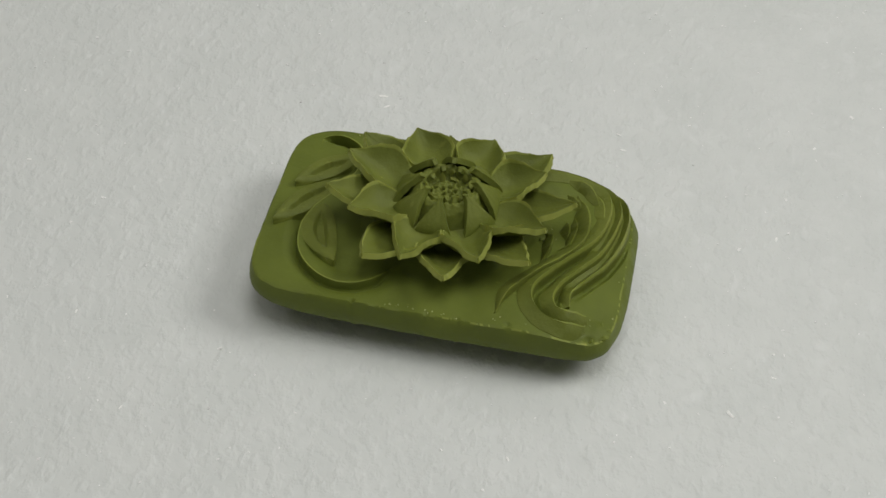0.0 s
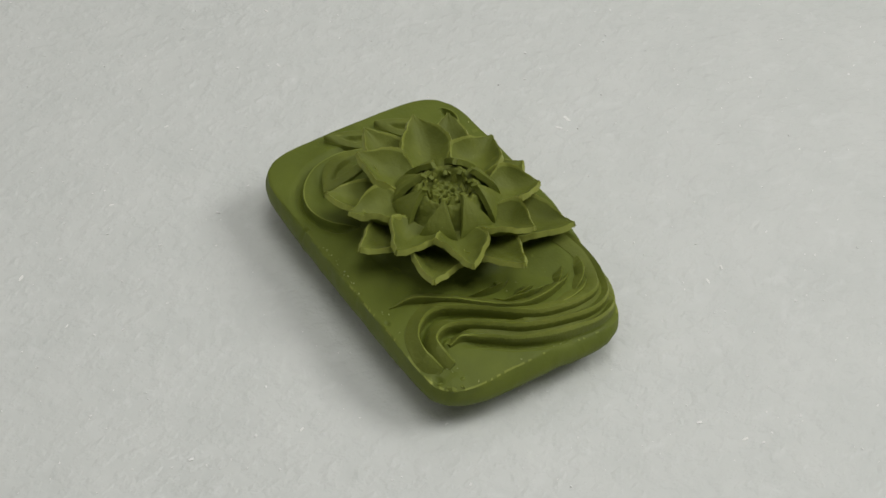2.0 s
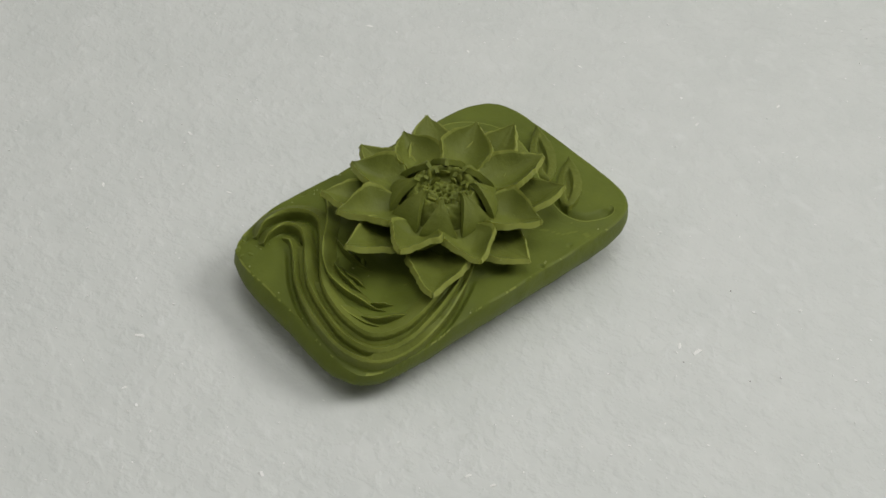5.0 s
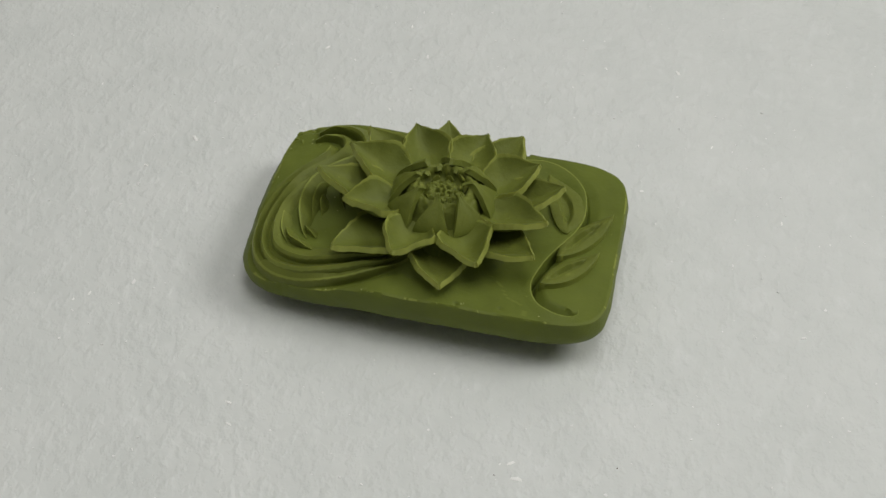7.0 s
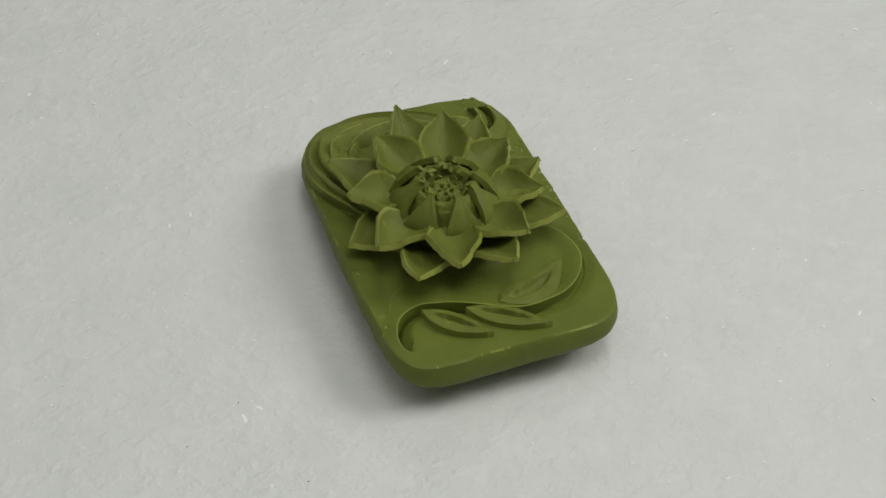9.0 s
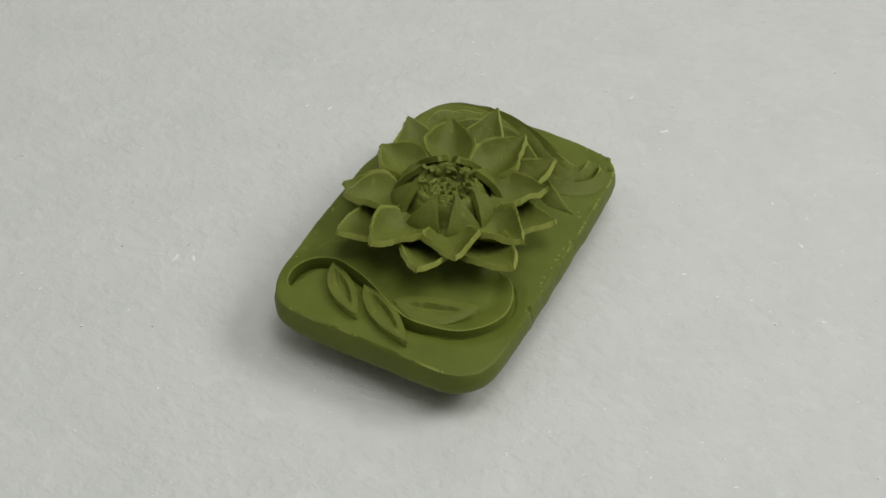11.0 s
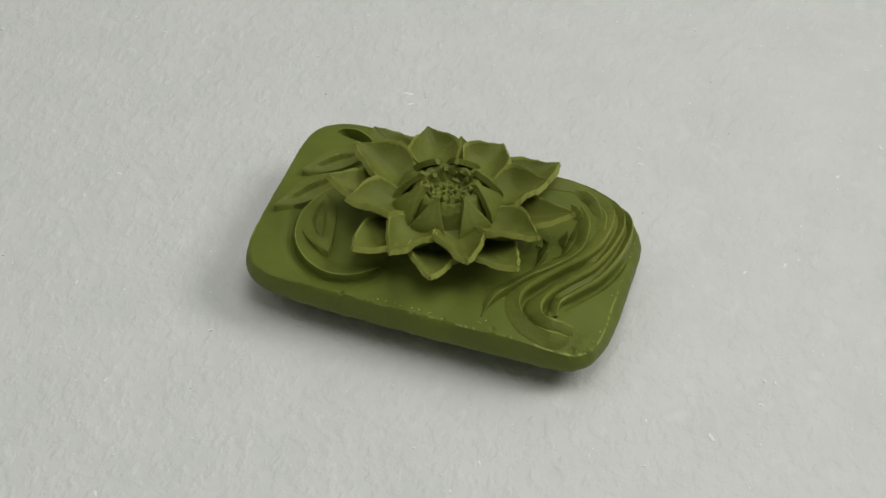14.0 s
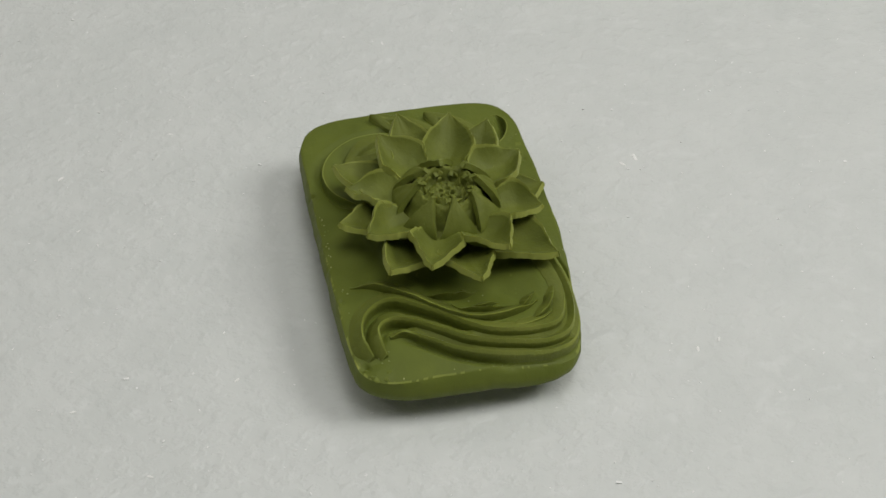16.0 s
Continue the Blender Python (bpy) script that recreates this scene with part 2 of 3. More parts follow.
def top_height(x, y):
    x, y = np.asarray(x, float), np.asarray(y, float)
    h = 12.9 - 0.0050 * np.maximum(0.0, x - 22) ** 2 + 0.16 * ripple(x, y, 0.13, 0.7) + 0.07 * ripple(x, y, 0.45, 2.1)
    h = h - 1.6 * smooth(31, 46, (x + y) / 1.414) - 2.4 * smooth(16, 27, y) * smooth(8, 24, x)
    h = h + 0.4 * smooth(3.2, 0.8, np.hypot(x - 41.3, y + 23.5)) - 0.9 * smooth(1.4, 0.3, np.hypot(x - 38.8, y + 26.8))
    for nx, ny, depth in ((-15.3, -29.2, 0.9), (9.0, -29.3, 0.4), (2.0, -29.3, 0.35), (20.5, -28.6, 0.5), (18.0, 26.6, 0.8), (22.5, 26.2, 0.5), (-8.0, 25.5, 0.5), (-18.0, 24.5, 0.3)):
        h = h - depth * smooth(0.9, 0.2, np.hypot(x - nx, y - ny))
    for cut, rise in zip(WAVES, (0.7, 0.8, 0.9)):
        d, f = cut(x, y)
        h = h - 1.3 * smooth(0.0, -0.35, d) * smooth(-2.0, -0.8, d) * smooth(0.02, 0.1, f) * smooth(1.0, 0.85, f)
        h = h + rise * smooth(-0.2, 0.6, d) * smooth(15, 4, d) * smooth(0.0, 0.2, f) * smooth(1.0, 0.85, f)
    d, f = VINE_CUT(x, y)
    ends = smooth(0.0, 0.08, f) * smooth(1.0, 0.93, f)
    loop = smooth(0.5, 0.62, f)
    h = h - ends * (2.1 - 1.3 * loop) * smooth(-0.1, -0.5, d) * smooth(-4.2, -0.7, d)
    h = h - ends * (1.5 - 1.1 * loop) * smooth(-0.15, -0.5, d) * smooth(-1.5, -0.8, d)
    h = h + ends * (0.3 + 1.0 * loop) * smooth(-0.9, -0.1, d) * smooth(5.0, 0.4, d)
    h = h - 0.028 * np.maximum(0.0, np.abs(y) - 8) - 0.035 * np.maximum(0.0, -y - 10) - 0.02 * np.maximum(0.0, np.abs(x) - 10)
    h = h + 6.2 * smooth(21, 10, np.hypot(x - 0.5, y))
    return h


def soap_body():
    nphi, nrho = 600, 150
    verts, faces = [(0, 0, float(top_height(0, 0)) * MM)], []
    ang = [2 * math.pi * k / nphi for k in range(nphi)]
    rim = np.array([outline(a, 0.32 + 0.3 * max(0.0, noise3(9 * math.cos(a), 9 * math.sin(a), 2.0)) + 0.25 * max(0.0, noise3(40 * math.cos(a), 40 * math.sin(a), 5.0) - 0.1), 7.0) for a in ang])
    rim_h = top_height(rim[:, 0], rim[:, 1])

    def ring(points):
        start = len(verts)
        verts.extend(points)
        return start

    prev = None
    for i in range(1, nrho + 1):
        rho = i / nrho
        xy = rim * rho
        hh = top_height(xy[:, 0], xy[:, 1])
        pts = [(x * MM, y * MM, h * MM) for (x, y), h in zip(xy, hh)]
        cur = ring(pts)
        for k in range(nphi):
            j = (k + 1) % nphi
            if prev is None:
                faces.append((0, cur + k, cur + j))
            else:
                faces.append((prev + k, cur + k, cur + j, prev + j))
        prev = cur
    # crisp rim, side wall and boat-shaped underside: inset, depth below the rim as a share, corner power
    for inset, share, n in ((0.0, 0.022, 7), (-0.1, 0.12, 7), (-0.22, 0.2, 7), (-0.24, 0.29, 6.9), (-0.1, 0.38, 6.8), (0.3, 0.46, 6.5),
                            (0.95, 0.54, 6.2), (2.0, 0.62, 5.8), (3.3, 0.70, 5.4), (4.9, 0.78, 5.0), (6.8, 0.86, 4.6), (8.8, 0.93, 4.3), (11.0, 0.98, 4.0), (13.5, 1.0, 3.8)):
        belly = math.sin(math.pi * min(1.0, share / 0.8)) ** 1.2
        pts = []
        for k in range(nphi):
            x, y = outline(ang[k], inset, n)
            x += 1.7 * belly * smooth(15, 40, x) * (1 - 0.8 * smooth(10, 26, abs(y))) - 0.5 * belly * smooth(15, 40, -x)
            y -= 0.35 * belly * smooth(10, 26, -y)
            w = 0.3 * noise3(x * 0.11, y * 0.11, share * 3) + 0.15 * noise3(x * 0.35, y * 0.35, share * 5) + 0.05 * noise3(x * 1.1, y * 1.1, share * 8)
            w *= min(1.0, (1 - share) * 4)
            hyp = math.hypot(x, y)
            z = float(rim_h[k]) * (1 - share) - 1000 * LIFT * share
            pts.append(((x + w * x / hyp) * MM, (y + w * y / hyp) * MM, z * MM))
        cur = ring(pts)
        for k in range(nphi):
            j = (k + 1) % nphi
            faces.append((prev + k, cur + k, cur + j, prev + j))
        prev = cur
    faces.append(tuple(prev + k for k in reversed(range(nphi))))
    me = mesh_from("body", verts, faces, SOAP_SKIN, sharp=38)
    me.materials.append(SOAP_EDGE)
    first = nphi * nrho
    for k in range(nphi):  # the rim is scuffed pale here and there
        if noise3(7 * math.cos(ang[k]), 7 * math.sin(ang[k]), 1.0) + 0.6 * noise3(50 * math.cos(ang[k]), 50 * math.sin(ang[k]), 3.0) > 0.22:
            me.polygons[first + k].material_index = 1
    return part("body", me, SOAPBAR, "smooth olive green soap slab with rounded edges")


soap_body()


def shell(grid_top, grid_bot, nu, nv):
    """A closed skin between two grids of (nv+1) rows by (nu+1) points."""
    verts = grid_top + grid_bot
    off, w, faces = len(grid_top), nu + 1, []
    for j in range(nv):
        for i in range(nu):
            a = j * w + i
            faces.append((a, a + 1, a + w + 1, a + w))
            faces.append((off + a, off + a + w, off + a + w + 1, off + a + 1))
    for j in range(nv):
        a, b = j * w, j * w + nu
        faces.append((a, a + w, off + a + w, off + a))
        faces.append((b, off + b, off + b + w, b + w))
    for i in range(nu):
        a, b = i, nv * w + i
        faces.append((a, off + a, off + a + 1, a + 1))
        faces.append((b, b + 1, off + b + 1, off + b))
    return verts, faces


CX, CY = 0.6, 0.0


def petal(tip, width, base_r, base_z, cup, seed, thick=1.15, lift=(1.0, 1.0), skew=0.0, blunt=0.0):
    """A cupped petal from the heart of the flower out to its tip (mm); lift: how far each shoulder stands up; blunt: a cut-off tip."""
    nu, nv = 22, 40
    dx, dy = tip[0] - CX, tip[1] - CY
    reach = math.hypot(dx, dy)
    ux, uy = dx / reach, dy / reach
    reach -= 0.7  # the rim's lower lip makes up the rest
    top, bot = [], []
    for j in range(nv + 1):
        v = j / nv
        r = base_r + (reach - base_r) * v
        if v < 0.36:
            w = width * (0.62 + 0.38 * math.sin(math.pi / 2 * v / 0.36))
        else:
            w = width * max(0.0, 1 - ((v - 0.36) / 0.64) ** (1.22 + 0.7 * blunt))
        w = max(w, 0.28)
        for i in range(nu + 1):
            u = -1 + 2 * i / nu
            side = lift[0] if u < 0 else lift[1]
            wob = 0.45 * noise3(v * 2.3, u * 1.4, seed) + 0.2 * noise3(v * 6.5, u * 4.0, seed + 3) + 0.4 * noise3(v * 11, u * 3, seed) * abs(u) ** 5 + 0.16 * noise3(v * 29, u * 2, seed) * abs(u) ** 7
            rag = (0.5 * noise3(v * 5.0, seed, 2.5 + (u > 0)) + 0.3 * noise3(v * 13.0, seed, 6.5 + (u > 0)) + 0.13 * noise3(v * 31.0, seed, 8.5 + (u > 0))) * abs(u) ** 5 * min(1.0, w)
            s = u * w + rag + skew * math.sin(math.pi * v) + 0.5 * noise3(v * 2.5, seed, 1.5)
            hollow = math.sin(math.pi * min(1.0, 0.04 + 0.96 * v) ** 0.78)
            z = base_z + (tip[2] + 0.5 - base_z) * v ** 1.15 - 1.2 * math.sin(math.pi * v) * (1 - u * u)
            z += cup * side * (abs(u) ** 2.0 - 0.12) * hollow * min(1.0, 1.5 * w / width)
            z += wob * (1 - 0.75 * v)
            rr = r + 0.6 * noise3(u * 2.0, seed, 9.5) * v * (1 - abs(u))
            x = CX + ux * rr - uy * s
            y = CY + uy * rr + ux * s
            top.append((x * MM, y * MM, z * MM))
            t = thick * (1.0 + 0.25 * noise3(v * 6, seed, u * 2) + 1.2 * (1 - v) ** 2 + 0.9 * (1 - abs(u)) * (1 - v))
            lean = 0.62 * (1 if u > 0 else -1) * abs(u) ** 6 * min(1.0, w)
            xb = CX + ux * (rr + 0.5 * v ** 3) - uy * (s + lean)
            yb = CY + uy * (rr + 0.5 * v ** 3) + ux * (s + lean)
            bot.append((xb * MM, yb * MM, (z - t) * MM))
    verts, faces = shell(top, bot, nu, nv)
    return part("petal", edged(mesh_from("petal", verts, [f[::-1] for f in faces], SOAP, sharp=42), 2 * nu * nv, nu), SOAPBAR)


# outer ring: tip, half width, hollow, shoulders, cut-off tip
for k, (tip, w, cup, lift, blunt) in enumerate((
        ((4.5, -26.7, 20.7), 5.8, 1.6, (1, 1), 0.1), ((-14.9, -24.3, 21.4), 5.8, 1.8, (0.8, 1.1), 0.9), ((23.2, -18.4, 21.9), 6.0, 1.8, (1.2, 0.8), 0.3), ((31.1, 1.2, 24.1), 6.2, 2.0, (1, 0.7), 0.1),
        ((22.3, 21.9, 19.4), 6.6, 1.6, (0.6, 1.2), 0.2), ((-4.0, 25.7, 16.8), 6.4, 1.4, (1, 1), 0.5), ((-23.8, 16.2, 21.7), 6.0, 1.8, (1, 0.7), 0.8), ((-27.7, -6.0, 23.8), 6.2, 2.0, (1, 1), 0.5))):
    petal(tip, w * 1.04, 11.0, 17.0 - 0.3 * (tip[2] < 18), cup, 11.3 + 3.7 * k, lift=lift, blunt=blunt)
# middle ring
for k, (tip, w, cup, lift, blunt) in enumerate((
        ((-6.2, -23.1, 21.6), 6.3, 2.9, (0.9, 1.1), 0.1), ((12.0, -21.3, 22.9), 6.2, 2.9, (1.2, 0.8), 0.0), ((25.5, -9.2, 24.1), 6.2, 2.8, (1.1, 0.8), 0.1), ((22.6, 9.9, 24.1), 6.2, 2.8, (1, 1), 0.3),
        ((8.1, 21.9, 21.2), 6.4, 2.8, (1, 1), 0.4), ((-11.7, 21.3, 21.4), 6.5, 2.8, (0.9, 1.1), 0.2), ((-25.5, 6.6, 24.0), 6.4, 2.8, (1.1, 0.8), 0.1), ((-20.8, -12.3, 24.1), 6.5, 2.8, (0.8, 1.1), 0.2))):
    petal(tip, w * 0.97, 10.6, 20.0, cup * 1.15, 61.3 + 3.1 * k, lift=lift, blunt=blunt)


def scale_petal(angle, base_r, base_z, tip_r, tip_z, width, seed, thick=1.5):
    """A small pointed bud petal that leans over the heart."""
    nu, nv = 16, 16
    ux, uy = math.cos(radians(angle)), math.sin(radians(angle))
    top, bot = [], []
    for j in range(nv + 1):
        v = j / nv
        w = max(width * (1 - v ** 1.15), 0.5)
        r = base_r + (tip_r - base_r) * v ** 1.35
        z = base_z + (tip_z - base_z) * v ** 0.85
        for i in range(nu + 1):
            u = -1 + 2 * i / nu
            bulge = 0.3 * (1 - u * u) * (1 - 0.5 * v) + 0.3 * noise3(u * 1.5, v * 2, seed) + 0.25 * noise3(u * 5, v * 6, seed) * max(abs(u), v) ** 4
            rr = r - 0.008 * (u * w) ** 2 + bulge * 0.6
            s = u * w + 0.4 * noise3(v * 2.0, seed, 4.0)
            x, y = CX + ux * rr - uy * s, CY + uy * rr + ux * s
            top.append((x * MM, y * MM, (z + 0.4 * bulge) * MM))
            xi, yi = CX + ux * (rr - thick) - uy * s * 0.9, CY + uy * (rr - thick) + ux * s * 0.9
            bot.append((xi * MM, yi * MM, (z + 0.4 * bulge - 0.5 * thick) * MM))
    verts, faces = shell(top, bot, nu, nv)
    return part("bud_petal", mesh_from("bud_petal", verts, [f[::-1] for f in faces], SOAP, sharp=45), SOAPBAR)


bud_rnd = random.Random(21)
for k, swing in enumerate((2, 0, 0, -2, 1, 0, -4, 4)):
    scale_petal(-1 + 45 * k + swing, 12.4 + 0.3 * (k % 2), 19.6, 6.6 + bud_rnd.uniform(-0.3, 0.5), 26.9 + bud_rnd.uniform(-0.7, 0.4), 4.45, 5.1 + k, 1.3)
for k in range(8):
    scale_petal(22 + 45 * k + 4 * math.sin(k * 1.3), 8.6, 19.6, 5.4 + bud_rnd.uniform(-0.5, 0.3), 25.0 + bud_rnd.uniform(-0.9, 0.6), 3.2, 35.1 + k, 1.0)


def seed_head():
    nphi, nr = 96, 60
    rnd = random.Random(4)
    pits = [(0.0, 0.0)] + [(1.5 * math.cos(q), 1.5 * math.sin(q)) for q in (0.3, 1.6, 2.8, 4.1, 5.3)] + [(3.2 * math.cos(q), 3.2 * math.sin(q)) for q in (0.9, 3.0, 5.1)]
    verts, faces = [], []

    def height(x, y):
        r = math.hypot(x, y)
        h = 22.4 + 0.7 * noise3(x * 0.9, y * 0.9, 8) + 0.4 * noise3(x * 2.1, y * 2.1, 4) - 0.6 * smooth(3.4, 4.4, r) + 2.6 * smooth(4.8, 6.4, r) - 6.4 * smooth(6.6, 11.6, r)
        for px, py in pits:
            h -= 2.2 * smooth(0.68, 0.3, math.hypot(x - px, y - py))
        return h

    verts.append((CX * MM, CY * MM, height(0, 0) * MM))
    for i in range(1, nr + 1):
        r = 12.8 * i / nr
        for k in range(nphi):
            a = 2 * math.pi * k / nphi
            x, y = r * math.cos(a), r * math.sin(a)
            verts.append(((x + CX) * MM, (y + CY) * MM, height(x, y) * MM))
    for k in range(nphi):
        faces.append((0, 1 + k, 1 + (k + 1) % nphi))
    for i in range(1, nr):
        o, p = 1 + (i - 1) * nphi, 1 + i * nphi
        for k in range(nphi):
            j = (k + 1) % nphi
            faces.append((o + k, p + k, p + j, o + j))
    part("seed_head", mesh_from("seed_head", verts, faces, SOAP), SOAPBAR, "pitted heart of the carved flower")
    for ring_r, count, zz in ((3.9, 6, 22.7), (5.2, 8, 23.7)):
        for k in range(count):
            a = 2 * math.pi * (k + 0.3 * rnd.random()) / count
            bm = bmesh.new()
            bmesh.ops.create_icosphere(bm, subdivisions=1, radius=1)
            sx, sy, sz = rnd.uniform(0.35, 0.7), rnd.uniform(0.7, 1.6), rnd.uniform(0.7, 1.7)
            turn = Matrix.Rotation(a, 4, "Z") @ Matrix.Rotation(rnd.uniform(-0.5, 0.3), 4, "Y")
            off = Vector((CX + ring_r * math.cos(a), CY + ring_r * math.sin(a), zz + rnd.uniform(-0.4, 0.3)))
            for v in bm.verts:
                q = 1 + 0.6 * noise.noise(v.co * 1.7 + Vector((k, ring_r, 0)))
                v.co = (turn @ Vector((v.co.x * sx * q, v.co.y * sy * q, v.co.z * sz * q)) + off) * MM
            me = bpy.data.meshes.new("stamen")
            bm.to_mesh(me)
            bm.free()
            me.materials.append(SOAP)
            me.polygons.foreach_set("use_smooth", [True] * len(me.polygons))
            me.set_sharp_from_angle(angle=radians(38))
            part("stamen", me, SOAPBAR)


seed_head()


def strand(name, points, profile, rise, seed, taper=(0.15, 0.2), n=60, label="", lip=None, least=0.12, mat=None, steep=False):
    """Sweeps a cross-section (across, up) along a line of (x, y) on the soap's top; the section shrinks at the ends."""
    line = spline([(*q, 0) for q in points], n)
    verts, faces, m = [], [], len(profile)
    for k, q in enumerate(line):
        d = (line[min(k + 1, n - 1)] - line[max(k - 1, 0)]).normalized()
        side = Vector((d.y, -d.x, 0))
        f = k / (n - 1)
        s = smooth(0, taper[0], f) * smooth(1, 1 - taper[1], f)
        s = least + (1 - least) * s
        h = rise(f) if callable(rise) else rise
        for a, b in profile:
            w = 1 + 0.25 * noise3(f * 5, seed, a * 0.4) + 0.05 * noise3(f * 40, seed, a * 0.4)
            x, y = q.x + side.x * a * s * w, q.y + side.y * a * s * w
            z = float(top_height(q.x, q.y) if steep and a < 0 else top_height(x, y)) + (b * s * h * w if b > 0 else b)
            verts.append((x * MM, y * MM, z * MM))
    for k in range(n - 1):
        for i in range(m - 1):
            a = k * m + i
            faces.append((a, a + 1, a + m + 1, a + m))
    faces.append(tuple(range(m - 1, -1, -1)))
    faces.append(tuple((n - 1) * m + i for i in range(m)))
    me = mesh_from(name, verts, [f[::-1] for f in faces], mat or SOAP, sharp=35)
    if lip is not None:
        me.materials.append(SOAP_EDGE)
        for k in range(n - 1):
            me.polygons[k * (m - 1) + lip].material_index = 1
    return part(name, me, SOAPBAR, label)


# waves; the steep face looks to the end of the bar
WEDGE = [(-3.2, -0.6), (-3.0, 0.05), (-1.5, 0.50), (-0.25, 0.92), (0.15, 1.0), (0.25, 0.9), (0.22, 0.4), (0.15, -2.6)]
MIRROR = [(-a, b) for a, b in WEDGE][::-1]
for k, (line, h, ends, least) in enumerate(((L1, 2.2, (0.15, 0.04), 0.4), (L2, 2.3, (0.15, 0.03), 0.5), (L3, 2.4, (0.15, 0.04), 0.45), (L4, 2.4, (0.15, 0.14), 0.15))):
    strand("wave_ridge", line[::-1], MIRROR, h, 3.3 * k, n=140, taper=ends, label="" if k else "flowing carved wave ridge", lip=3, least=least)
for k, (line, h) in enumerate((([(28.0, -5.0), (30.8, -2.7), (31.4, 2.8), (30.2, 8.2)], 1.6), ([(31.8, 9.5), (30.5, 12.0), (27.5, 14.5)], 1.3),
                               ([(35.8, 10.5), (35.3, 12.8), (33.2, 16.4), (29.4, 18.4), (25.0, 19.2)], 1.5), ([(24.6, -10.5), (26.3, -6.0), (26.0, -1.5), (24.0, 2.0)], 1.9),
                               ([(37.0, 2.0), (37.2, 8.0), (36.2, 13.5), (33.0, 18.0)], 0.9), ([(29.5, -1.5), (29.8, 2.0), (28.6, 6.0)], 1.2))):
    strand("wave_ridge", line[::-1], [(a * 0.7, b) for a, b in MIRROR], h * 1.35, 23 + 3.3 * k, taper=(0.4, 0.4), lip=3)

VINE_EDGE = [(-2.2, -0.4), (-2.0, 0.0), (-0.9, 0.16), (0.15, 0.36), (0.45, 0.33), (0.56, -0.1), (0.64, -3.4)]
strand("vine", VINE[::-1], [(-a, b) for a, b in VINE_EDGE][::-1], 1.0, 41, taper=(0.06, 0.10), n=150, mat=SOAP_SKIN, lip=2, steep=True, label="slender carved vine that ends in a curl")


def leaf(base, tip, width, bend, rise, seed, label="", tilt=0.0):
    """A raised pointed leaf with a hollow carved into it."""
    nu, nv = 20, 34
    b, t = Vector(base), Vector(tip)
    d = (t - b)
    length = d.length
    d.normalize()
    sd = Vector((-d.y, d.x))
    mid = b.lerp(t, 0.6)
    level = float(top_height(mid.x, mid.y)) + 0.15
    top, bot = [], []
    for j in range(nv + 1):
        v = j / nv
        w = max(width * math.sin(math.pi * v ** 0.85) ** 0.8, 0.12)
        for i in range(nu + 1):
            u = -1 + 2 * i / nu
            q = b + d * (length * v) + sd * (u * w + bend * math.sin(math.pi * v))
            hol = smooth(0.62, 0.36, math.hypot((u - 0.1) / 0.62, (v - 0.45) / 0.56))
            base_h = min(float(top_height(q.x, q.y)), level)
            z = level + rise * (1.0 - 0.25 * abs(u) ** 3 - tilt * u) * (0.75 + 0.25 * v) - 0.8 * rise * hol + 0.12 * noise3(q.x, q.y, seed)
            top.append((q.x * MM, q.y * MM, z * MM))
            bot.append((q.x * MM, q.y * MM, (base_h - 0.8) * MM))
    verts, faces = shell(top, bot, nu, nv)
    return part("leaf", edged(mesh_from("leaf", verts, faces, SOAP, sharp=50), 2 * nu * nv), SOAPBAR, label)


leaf((-25.6, 15.8), (-37.6, 3.2), 3.0, -0.4, 1.7, 3, "pointed leaf with a hollow carved into it", 0.3)
leaf((-28.2, 6.2), (-39.2, -10.4), 3.1, -0.2, 1.7, 6, tilt=0.3)
leaf((-29.3, -1.8), (-21.9, -20.4), 4.2, -2.2, 1.5, 9)


# ---- dust and flakes ----
FLAKE = plain_material("pale_flake", (0.84, 0.85, 0.83), (0.9, 0.9, 0.88), 900, 0.3)
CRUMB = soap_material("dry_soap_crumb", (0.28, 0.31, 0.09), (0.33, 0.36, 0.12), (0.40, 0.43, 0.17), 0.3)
DIRT = plain_material("dark_lint", (0.10, 0.09, 0.07), (0.16, 0.14, 0.11), 900, 0.8)


def lump(name, mat, size, seed, fine=1):
    bm = bmesh.new()
    bmesh.ops.create_icosphere(bm, subdivisions=fine, radius=1)
    for v in bm.verts:
        q = 1 + 0.5 * noise.noise(v.co * 1.3 + Vector((seed, 0, 0)))
        v.co = Vector((v.co.x * size[0], v.co.y * size[1], v.co.z * size[2])) * q * MM
    me = bpy.data.meshes.new(name)
    bm.to_mesh(me)
    bm.free()
    me.materials.append(mat)
    return me


rnd = random.Random(12)
crumb_meshes = [lump("crumb", CRUMB, (0.21, 0.15, 0.11), k * 3.1) for k in range(3)]
spots = [(rnd.uniform(-8, 12), rnd.uniform(-29.0, -28.2)) for k in range(14)] + [(rnd.uniform(14, 40), rnd.uniform(-28.6, -26.5)) for k in range(8)]
spots += [(43.3, rnd.uniform(-20, 12)) for k in range(6)] + [(rnd.uniform(-35, 36), rnd.uniform(24.5, 26.0)) for k in range(5)] + [(rnd.uniform(36, 42), rnd.uniform(-26, -20)) for k in range(6)]
spots += [(rnd.uniform(24, 33), rnd.uniform(-9, 4)) for k in range(8)] + [(-16.5, -25.2), (-17.5, -25.4), (-27.0, -16.5)]
for k, (x, y) in enumerate(spots):
    ob = part("crumb", crumb_meshes[k % 3], SOAPBAR)
    ob.matrix_basis = Matrix.Translation((x * MM, y * MM, (float(top_height(x, y)) + 0.08) * MM)) @ Matrix.Rotation(rnd.uniform(0, 6.28), 4, "Z") @ Matrix.Scale(rnd.uniform(0.5, 1.1), 4)

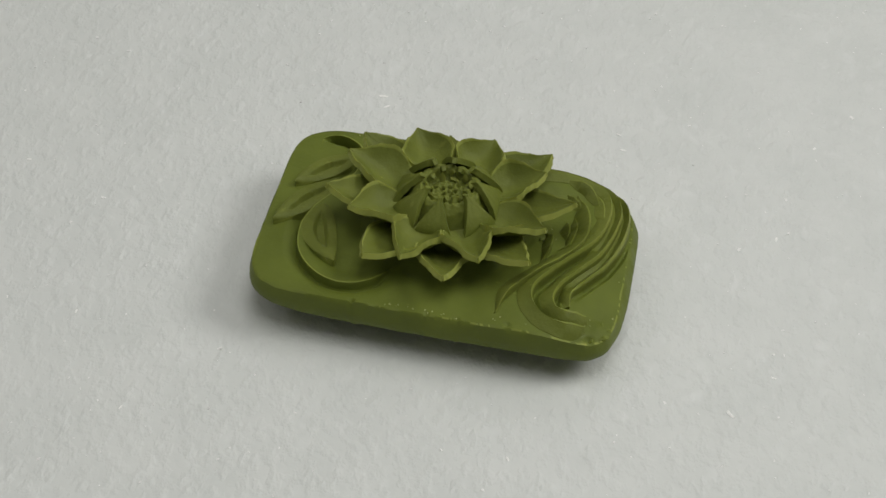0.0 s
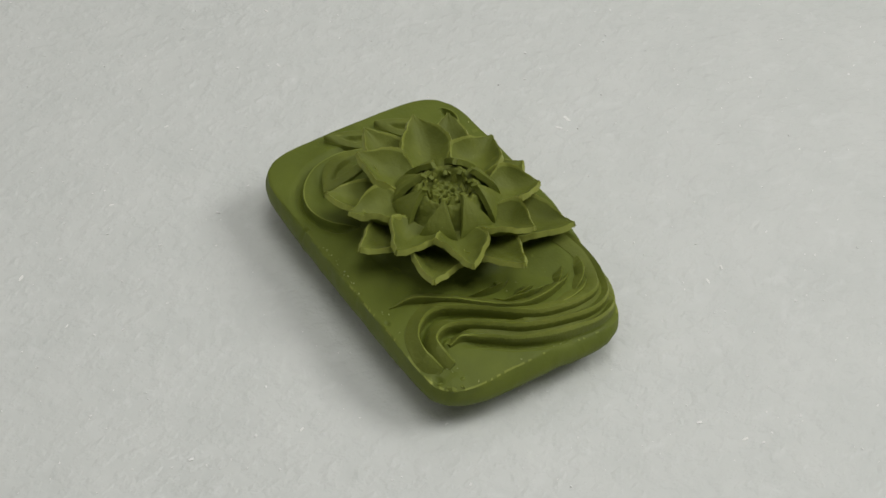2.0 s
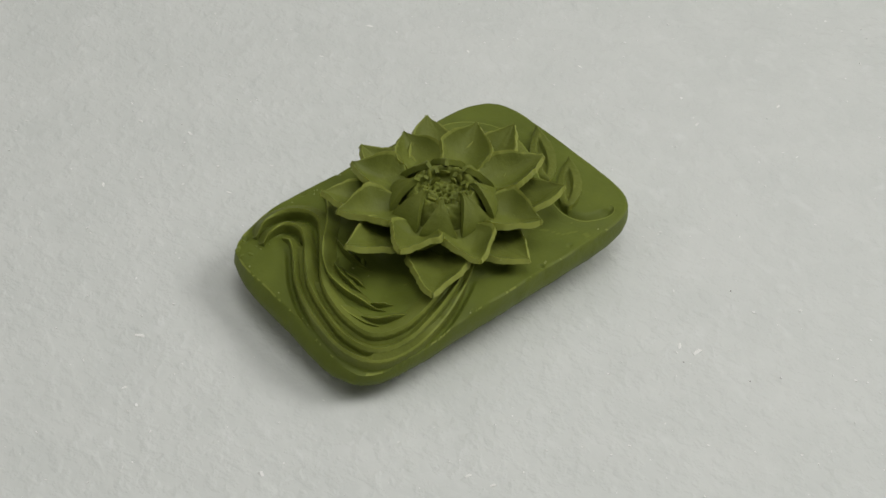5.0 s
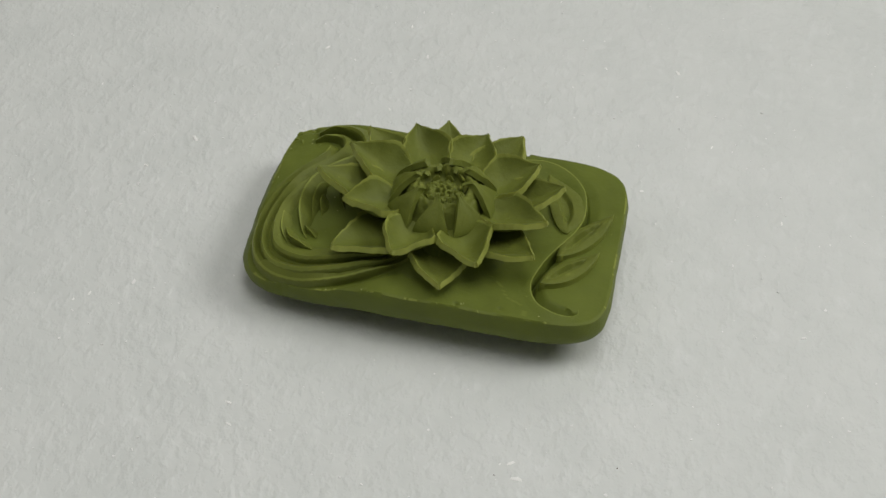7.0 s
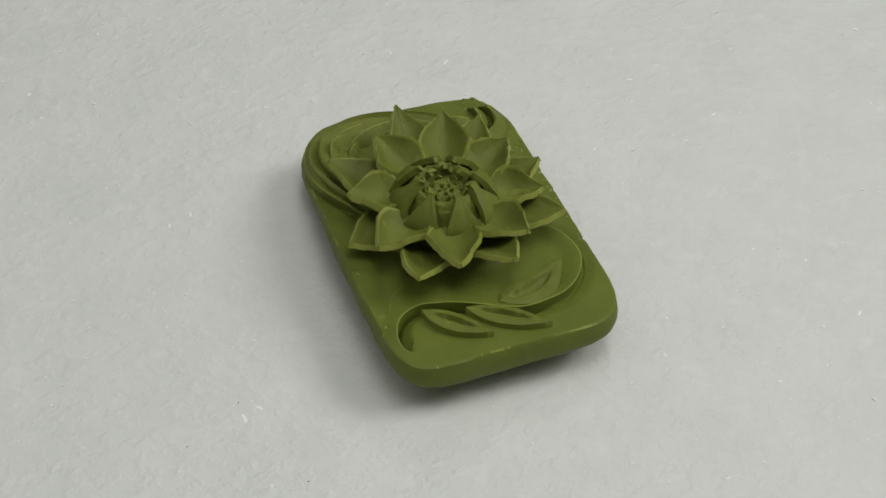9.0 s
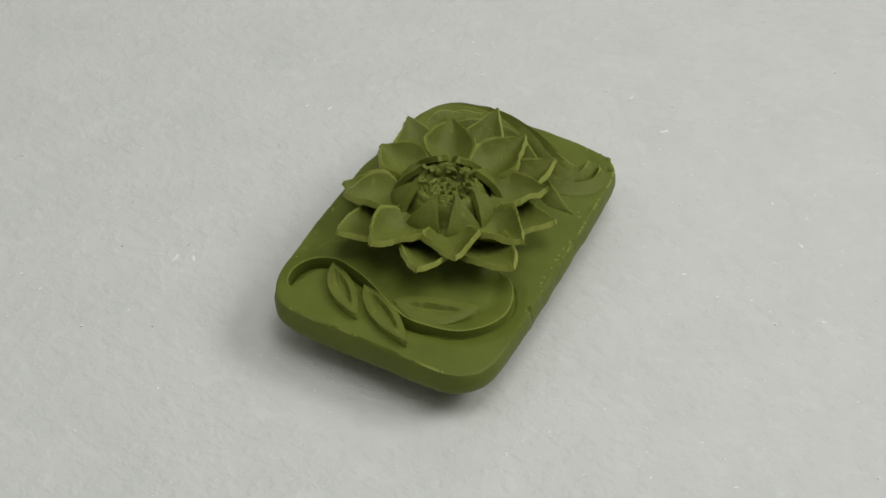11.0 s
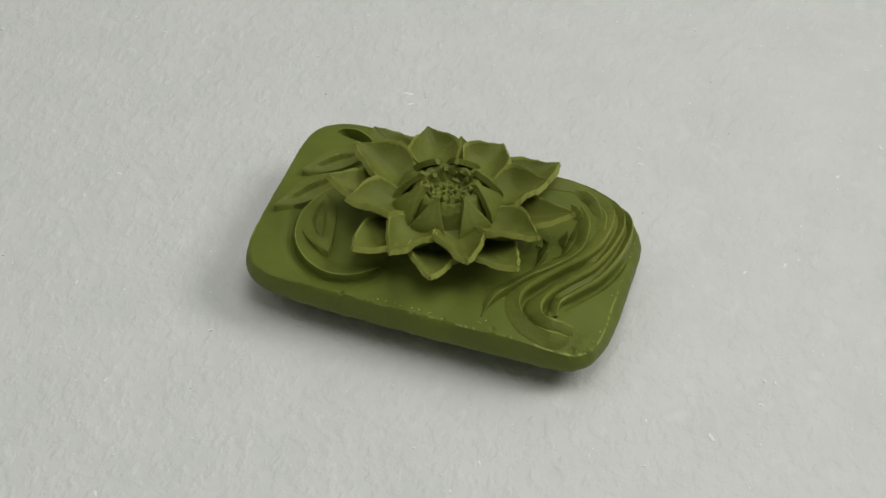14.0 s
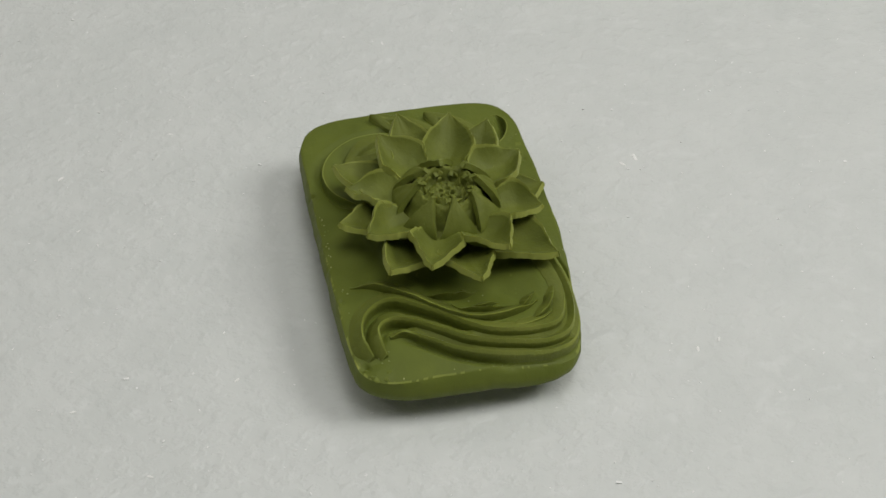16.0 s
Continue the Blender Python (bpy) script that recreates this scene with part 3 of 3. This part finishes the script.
for x, y, size, turn in ((42.0, -25.2, (1.6, 0.9, 0.7), 0.6), (41.0, -21.8, (1.3, 0.6, 0.5), 2.0), (39.6, -26.6, (1.4, 0.7, 0.6), 1.2), (42.6, -22.8, (1.0, 0.6, 0.5), 0.2), (24.0, -1.0, (1.5, 0.9, 0.8), 1.0)):
    chip = part("chip", lump("chip", SOAP_SKIN, [0.8 * v for v in size], x, 2), SOAPBAR)
    chip.matrix_basis = Matrix.Translation((x * MM, y * MM, (float(top_height(x, y)) - 0.15) * MM)) @ Matrix.Rotation(turn, 4, "Z")

flake_meshes = [lump("film_flake", FLAKE, (0.8, 0.3, 0.05), k * 5.3) for k in range(3)]
lint_mesh = lump("film_flake", DIRT, (0.3, 0.18, 0.06), 2.2)
FLAKES = []
for k, (x, y, big, dark) in enumerate(((73, -30, 2.2, 0), (28, -91, 1.4, 0), (-61, -60, 1.2, 0), (36, 59, 1.3, 0), (-50, 51, 1.2, 1), (-24, 59, 1.0, 1), (-29, 59, 2.4, 0), (-32, 73, 1.0, 1),
                                       (49, -76, 1.4, 0), (82, -17, 1.2, 0), (-27, 55, 1.8, 0), (26, -54, 1.2, 0), (-81, -35, 1.2, 0), (38, 53, 1.6, 0), (-49, -89, 1.6, 0), (-29, -86, 1.1, 0),
                                       (80, 29, 1.5, 0), (-112, 12, 1.3, 0))):
    ob = new("film_flake", lint_mesh if dark else flake_meshes[k % 3])
    tagged(ob, "tiny dark speck of lint on the white foam sheet" if dark else "tiny pale flake of film on the white foam sheet", "flake", "specks on the sheet")
    FLAKES.append((ob, x * MM, y * MM, big * 0.8, rnd.uniform(0, 360)))


def glitter():
    """Tiny tilted white chips, added in place of the sheet's glints and strewn over it."""
    chips, faces = [], []
    for k in range(900):
        r, a = 0.17 * math.sqrt(rnd.random()), rnd.uniform(0, 2 * math.pi)
        if r < 0.03:
            continue
        size = rnd.uniform(0.00014, 0.00030) * (1.9 if k % 12 == 0 else 1.0)
        turn = Matrix.Rotation(rnd.uniform(0, 6.28), 3, "Z") @ Matrix.Rotation(rnd.uniform(-0.3, 0.3), 3, "X") @ Matrix.Rotation(rnd.uniform(-0.3, 0.3), 3, "Y")
        at, o = Vector((r * math.cos(a), r * math.sin(a), 0.00002)), len(chips)
        long = rnd.uniform(0.6, 1.6)
        for x, y, z in ((-1, -0.7, 0), (1, -0.5, 0), (0.8, 0.7, 0), (-0.7, 0.6, 0), (0, 0, -0.9)):
            chips.append(at + turn @ Vector((x * size * long, y * size, z * size)))
        faces += [(o, o + 1, o + 2, o + 3), (o + 1, o, o + 4), (o + 2, o + 1, o + 4), (o + 3, o + 2, o + 4), (o, o + 3, o + 4)]
    return tagged(new("glitter_specks", mesh_from("glitter_specks", chips, faces, CHIP, smooth=False)), "countless tiny white chips standing in for glints on the white sheet", "specks", kind="stuff")


# near-white colour so that the added chips pass for glints
CHIP = plain_material("white_glint_chip", (0.86, 0.87, 0.86), (0.92, 0.92, 0.91), 900, 0.12)
GLITTER = glitter()

# ---- turning ----
TURN = [(0, -9.84), (0.5, -19.66), (1, -33.70), (1.5, -44.86), (2, -55.00), (2.5, -68.84), (3, -82.06), (3.5, -91.19), (4, -105.40), (4.5, -122.58), (4.7, -128.75), (6.8, -184.61), (7, -189.90), (7.5, -205.81), (8, -220.48), (8.5, -232.81), (9, -246.22), (9.2, -251.97), (11.3, -301.75), (11.5, -306.63), (12, -319.12), (12.5, -336.38), (13, -349.03), (13.5, -360.10), (14, -375.92), (14.5, -388.45), (15, -408.07), (15.5, -423.40), (16, -434.93)]


def motions():
    for thing, up in ((SHEET, 0.0), (GLITTER, 0.0), (SOAPBAR, LIFT)):
        walk(thing, [(t, pose(0, 0, up, 0, 0, a)) for t, a in TURN])
    for ob, x, y, big, turn in FLAKES:
        ob.scale = (big, big, big)
        walk(ob, [(t, pose(0, 0, 0, 0, 0, a) @ pose(x, y, -0.00012, 0, 0, turn)) for t, a in TURN])


motions()
